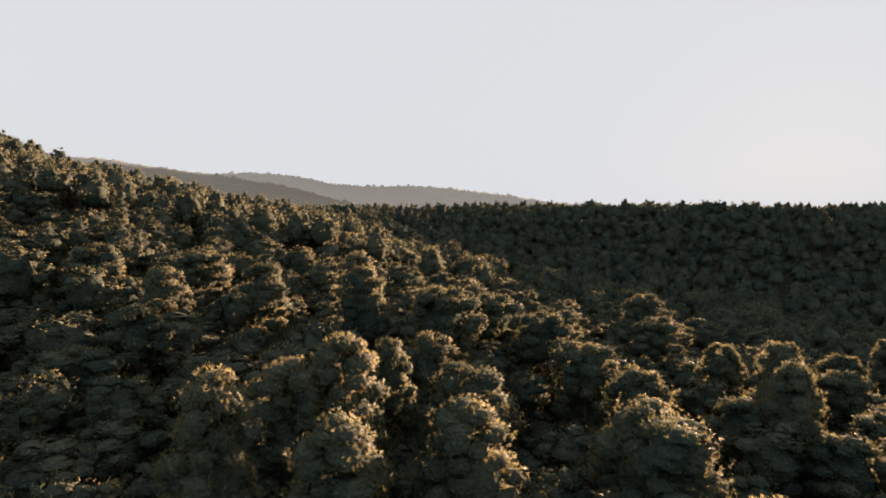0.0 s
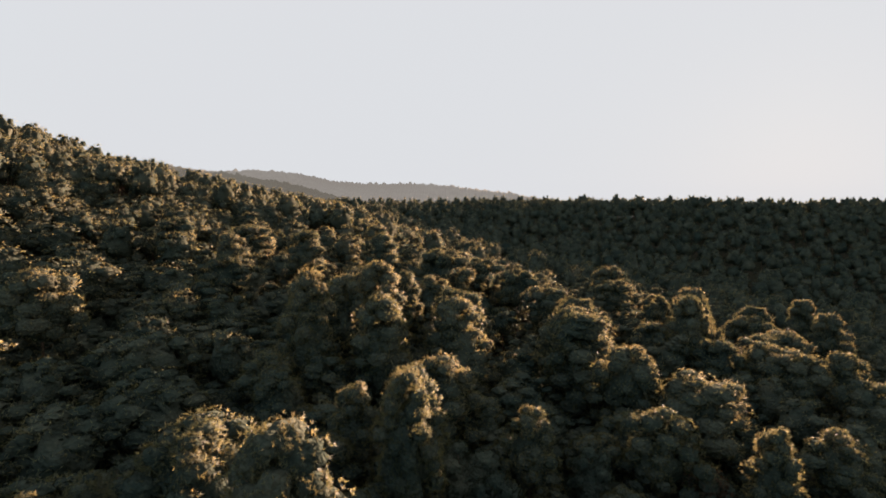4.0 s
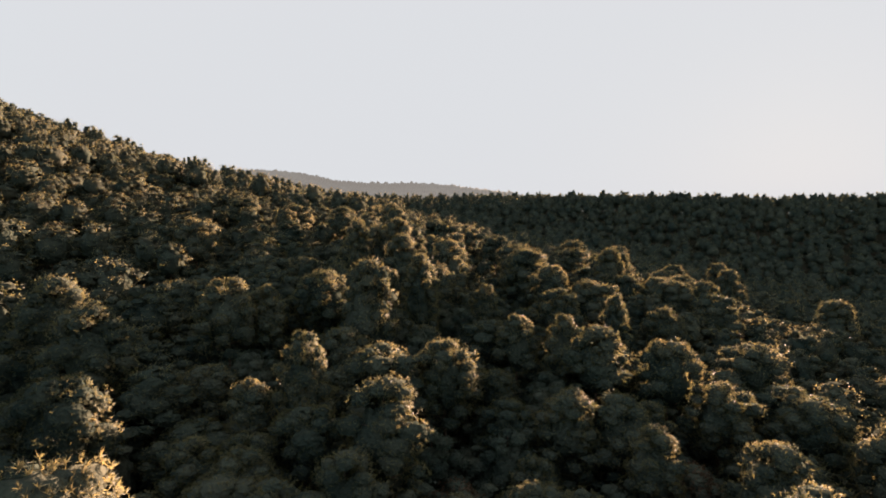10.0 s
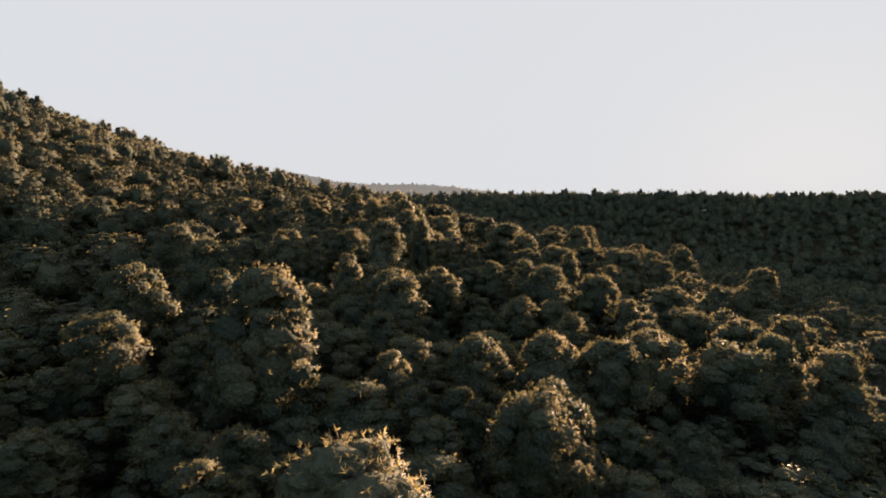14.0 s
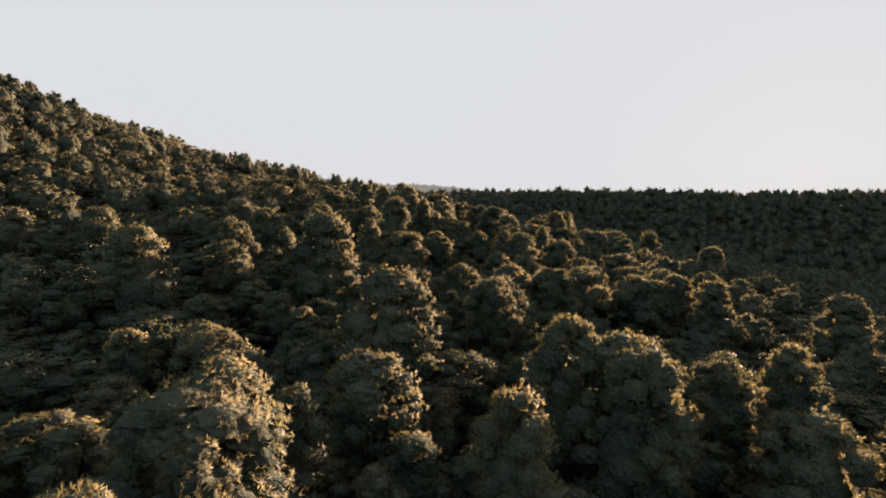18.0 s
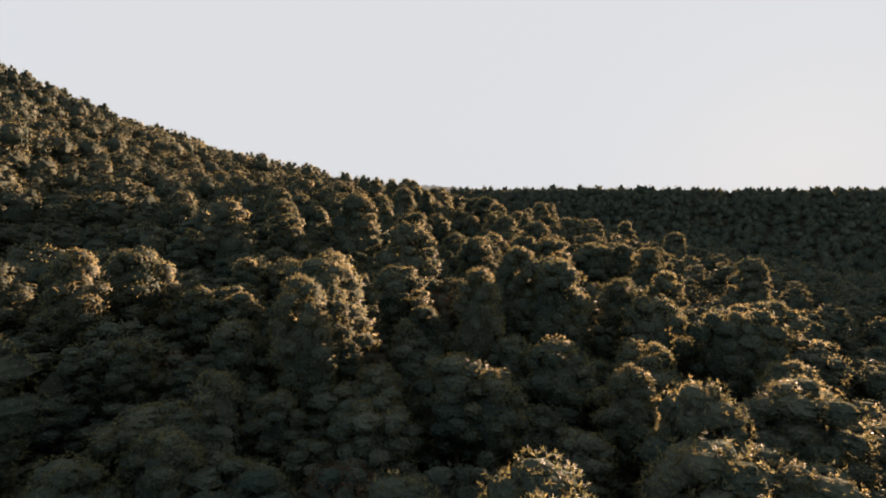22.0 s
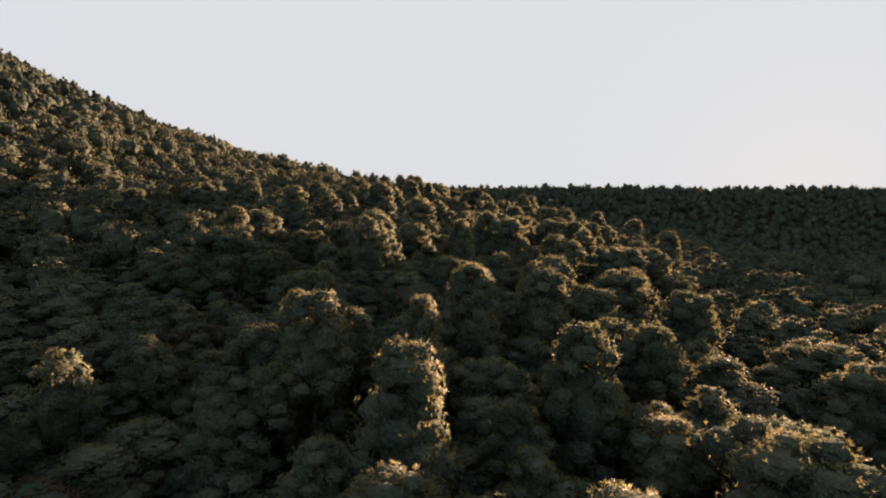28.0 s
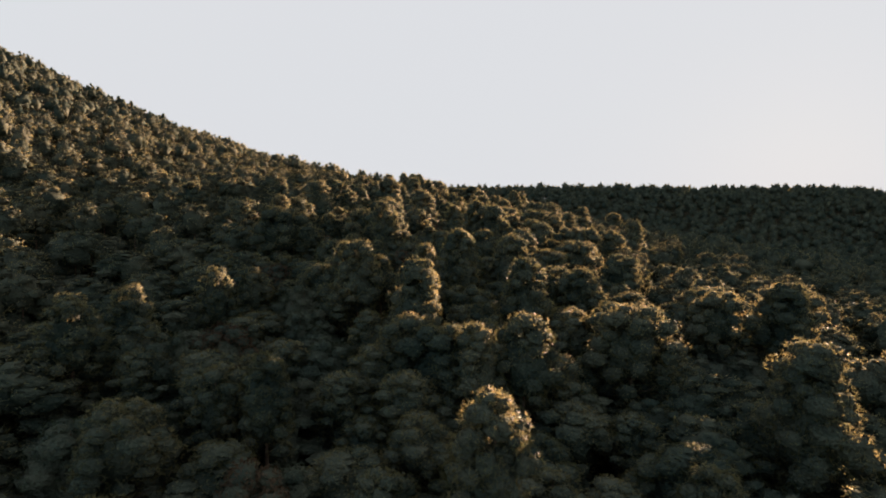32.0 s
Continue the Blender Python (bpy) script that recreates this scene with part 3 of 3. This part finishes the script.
def pine_label(rad, point, low):
    if low:
        return "tall pine with tiered sunlit boughs far down its trunk"
    if point < 2.3:
        return "slender pointed green pine with fluffy needle tufts"
    if rad > 4.1:
        return "broad-crowned old pine with heavy rounded boughs"
    return "tall green pine with a rounded crown of needle tufts"


PINES = [tree(100 + k, "pine", 17.0, rad, pine_label(rad, point, k > 7), point, low=0.0 if k < 8 else 0.20) for k, (rad, point) in enumerate(SHAPES)]
OAKS = [tree(200 + k, "oak", 11.5, rad, "low dark-green broadleaf oak among the pines") for k, rad in enumerate((3.6, 4.2, 3.0))]
OAKS.append(tree(210, "oak", 11.5, 3.7, "russet-brown oak with dry leaves among the pines", leaf=RUSSET))


def plant(proto, x, y, tall, girth):
    t = copy_thing(proto, pose(x, y, float(ground_at(x, y)), 0, 0, rng.uniform(0, 360)))
    t.scale = (girth, girth, tall)
    return t


for k, (x, y, h, rad) in enumerate(view_fitted):
    # the tallest keep their boughs far down
    best = min(range(8, 11) if h > 18.8 else range(8), key=lambda i: abs(SHAPES[i][0] - rad) + 0.5 * ((i * 5 + k * 3) % 8) / 8)
    plant(PINES[best], x, y, h / 17.0, rad / SHAPES[best][0])
for k, (x, y) in enumerate(close):
    if rng.random() < 0.35:
        plant(OAKS[3 if rng.random() < 0.15 else k % 3], x, y, rng.uniform(0.75, 1.1), rng.uniform(0.85, 1.15))
    else:
        young = plant(PINES[int(rng.integers(8))], x, y, rng.uniform(9.5, 14.0) / 17.0, rng.uniform(0.75, 1.05))
        tagged(young, "young half-grown green pine in the shade of taller ones")
for proto in PINES + OAKS:
    for o in (*proto.children_recursive, proto):
        bpy.data.objects.remove(o)


def spots(xy, low, high, kinds):
    n = len(xy)
    return np.stack([xy[:, 0], xy[:, 1], ground_at(xy[:, 0], xy[:, 1]), rng.uniform(low, high, n), rng.uniform(0, 6.3, n), rng.uniform(0.75, 1.15, n), rng.integers(0, kinds, n)], 1)


MID = [far_tree(300 + k, "pine" if k < 4 else "oak", 3, 6, 24, 26, 0.42, 0.060, 5.0, 0.44, 0.33, 0.58, 0.12) for k in range(5)]
BACK = [far_tree(320 + k, "pine" if k < 5 else "oak", 3, 5, 15, 24, 0.38, 0.075, 4.9, 0.42, 0.39, 0.64, 0.10) for k in range(6)]
FAR = [far_tree(340 + k, "pine" if k < 5 else "oak", 2, 5, 13, 20, 0.40, 0.10, 4.9, 0.42, 0.40, 0.66, 0.06) for k in range(6)]
FARTHEST = [far_tree(350 + k, "pine" if k < 5 else "oak", 2, 5, 10, 8, 0.45, 0.14, 4.9, 0.40, 0.40, 0.68, 0.04) for k in range(6)]
BEYOND = [far_tree(380 + k, "pine", 2, 5, 4, 2, 1.0, 0.3, 6.2, 0.30, 0.5, 0.7) for k in range(3)]
LOW = [brush_of(360 + k) for k in range(3)]
brush = scatter(rng, -48, 56, -245, 60, 5.0)
brush = brush[brush[:, 1] + 255 > np.abs(brush[:, 0]) / 0.80]
woods("undergrowth", "dark young oaks and brush under the pines", spots(brush, 4.5, 9.5, 3), LOW, LEAVES)
cut = rest_near < 58
woods("pine_wood_beside", "dense pine wood beside the flight line", spots(rest[cut], 6.5, 13.0, 5), MID, NEEDLES)
back = scatter(rng, -130, 150, -300, 175, 9.0)
for x, y, h, rad in view_fitted:
    back = back[np.hypot(back[:, 0] - x, back[:, 1] - y) > rad * 0.8 + 2.4]
back = back[np.maximum(np.abs(back[:, 0]) / 0.77, back[:, 1]) > 59]
flank = back[back[:, 1] + 255 <= np.abs(back[:, 0]) / 0.86]
back = back[back[:, 1] + 255 > np.abs(back[:, 0]) / 0.86]
behind = spots(back, 8.5, 15.0, 6)
behind[rng.random(len(behind)) < 0.25, 3] *= 0.7
woods("pine_wood_behind", "dense pine wood on the slope further off", behind, BACK, NEEDLES)


YOUNG = [far_tree(370 + k, "oak" if k < 2 else "pine", 2, 5, 7, 8, 0.50, 0.12, 5.2, 0.12, 0.42, 0.66, 0.1) for k in range(4)]
young = scatter(rng, -130, 150, -230, 175, 6.6)
young = young[np.maximum(np.abs(young[:, 0]) / 0.77, young[:, 1]) > 52]
young = young[young[:, 1] + 255 > np.abs(young[:, 0]) / 0.82]
woods("young_wood", "low young pines and oaks filling the gaps between crowns", spots(young, 4.0, 8.0, 4), YOUNG, NEEDLES)


def in_sight(xy):
    """Whether a tree's top shows over the hills from the line that the flight follows."""
    top = ground_at(xy[:, 0], xy[:, 1]) + 17
    shows = np.zeros(len(xy), bool)
    for y in (0.0, -85.0, -170.0, -250.0):
        eye = EYE + 0.121 * y
        clear = xy[:, 1] - y > np.abs(xy[:, 0]) / 0.85
        for k in np.linspace(0.15, 0.97, 24):
            clear &= eye + (top - eye) * k > ground_at(xy[:, 0] * k, y + (xy[:, 1] - y) * k) + 9
        shows |= clear
    return shows


def on_skyline(xy):
    """Whether a tree stands against the sky from somewhere on the flight: nothing behind it rises above its top."""
    top = ground_at(xy[:, 0], xy[:, 1]) + 17
    shows = np.zeros(len(xy), bool)
    for y in (0.0, -85.0, -170.0, -250.0):
        eye = EYE + 0.121 * y
        clear = xy[:, 1] - y > np.abs(xy[:, 0]) / 0.85
        for k in np.linspace(1.025, 2.2, 40):
            clear &= eye + (top - eye) * k > ground_at(xy[:, 0] * k, y + (xy[:, 1] - y) * k) + 16.8
        shows |= clear
    return shows & in_sight(xy)


wide = scatter(rng, -440, 560, -290, 590, 9.4)
inside = (wide[:, 0] > -130) & (wide[:, 0] < 150) & (wide[:, 1] < 172)
seen = wide[:, 1] + 255 > np.abs(wide[:, 0]) / 0.80
aside = np.concatenate([wide[~inside & ~seen], scatter(rng, -440, 560, -420, -295, 10.6)])
wide = wide[~inside & seen]
hills = spots(wide, 10.0, 18.5, 6)
hills[rng.random(len(hills)) < 0.12, 3] += 2.5
hills[rng.random(len(hills)) < 0.22, 3] *= 0.68
open_to_view = in_sight(wide)
crest = on_skyline(wide)
hills[crest, 5] = rng.uniform(0.9, 1.3, crest.sum())
hills[crest, 3] = rng.uniform(13.5, 19.5, crest.sum())
hills[crest & (rng.random(len(hills)) < 0.10), 3] = 22.0
nearer = np.maximum(np.abs(wide[:, 0]) / 0.77, wide[:, 1]) < 250
woods("pine_wood_hillside", "pine forest climbing the hillside", hills[open_to_view & nearer], FAR, NEEDLES)
woods("pine_wood_ridge", "pine forest covering the far ridge and hilltops", hills[open_to_view & ~nearer & ~crest], FARTHEST, NEEDLES)
woods("pine_wood_skyline", "tall rounded pines standing against the sky", hills[open_to_view & ~nearer & crest], FARTHEST, NEEDLES)
# a closer stand along the crests, where the trees show against the sky
stand = wide[crest][rng.random(crest.sum()) < 0.4]
stand = stand + rng.uniform(-5.5, 5.5, stand.shape)
woods("pine_wood_crest", "low pines standing close along the ridge crest", spots(stand, 9.0, 14.5, 6), FARTHEST, NEEDLES)
hidden = hills[~open_to_view]
hidden[:, 6] %= 3
hidden[:, 3] *= 0.78
woods("pine_wood_beyond", "pine forest in the dips and behind the ridges", hidden, BEYOND, NEEDLES)
behind_end = scatter(rng, -130, 150, -296, -262, 9.0)
beside_end = scatter(rng, -48, 48, -262, -205, 9.0)
beside_end = beside_end[beside_end[:, 1] + 255 <= np.abs(beside_end[:, 0]) / 0.9]
outer = spots(np.concatenate([aside, apart(flank, behind_end, 6.0), behind_end, apart(beside_end, [t[:2] for t in view_fitted], 5.0)]), 9.0, 15.0, 3)
woods("pine_wood_around", "pine forest on the slopes all round", outer, BEYOND, NEEDLES)
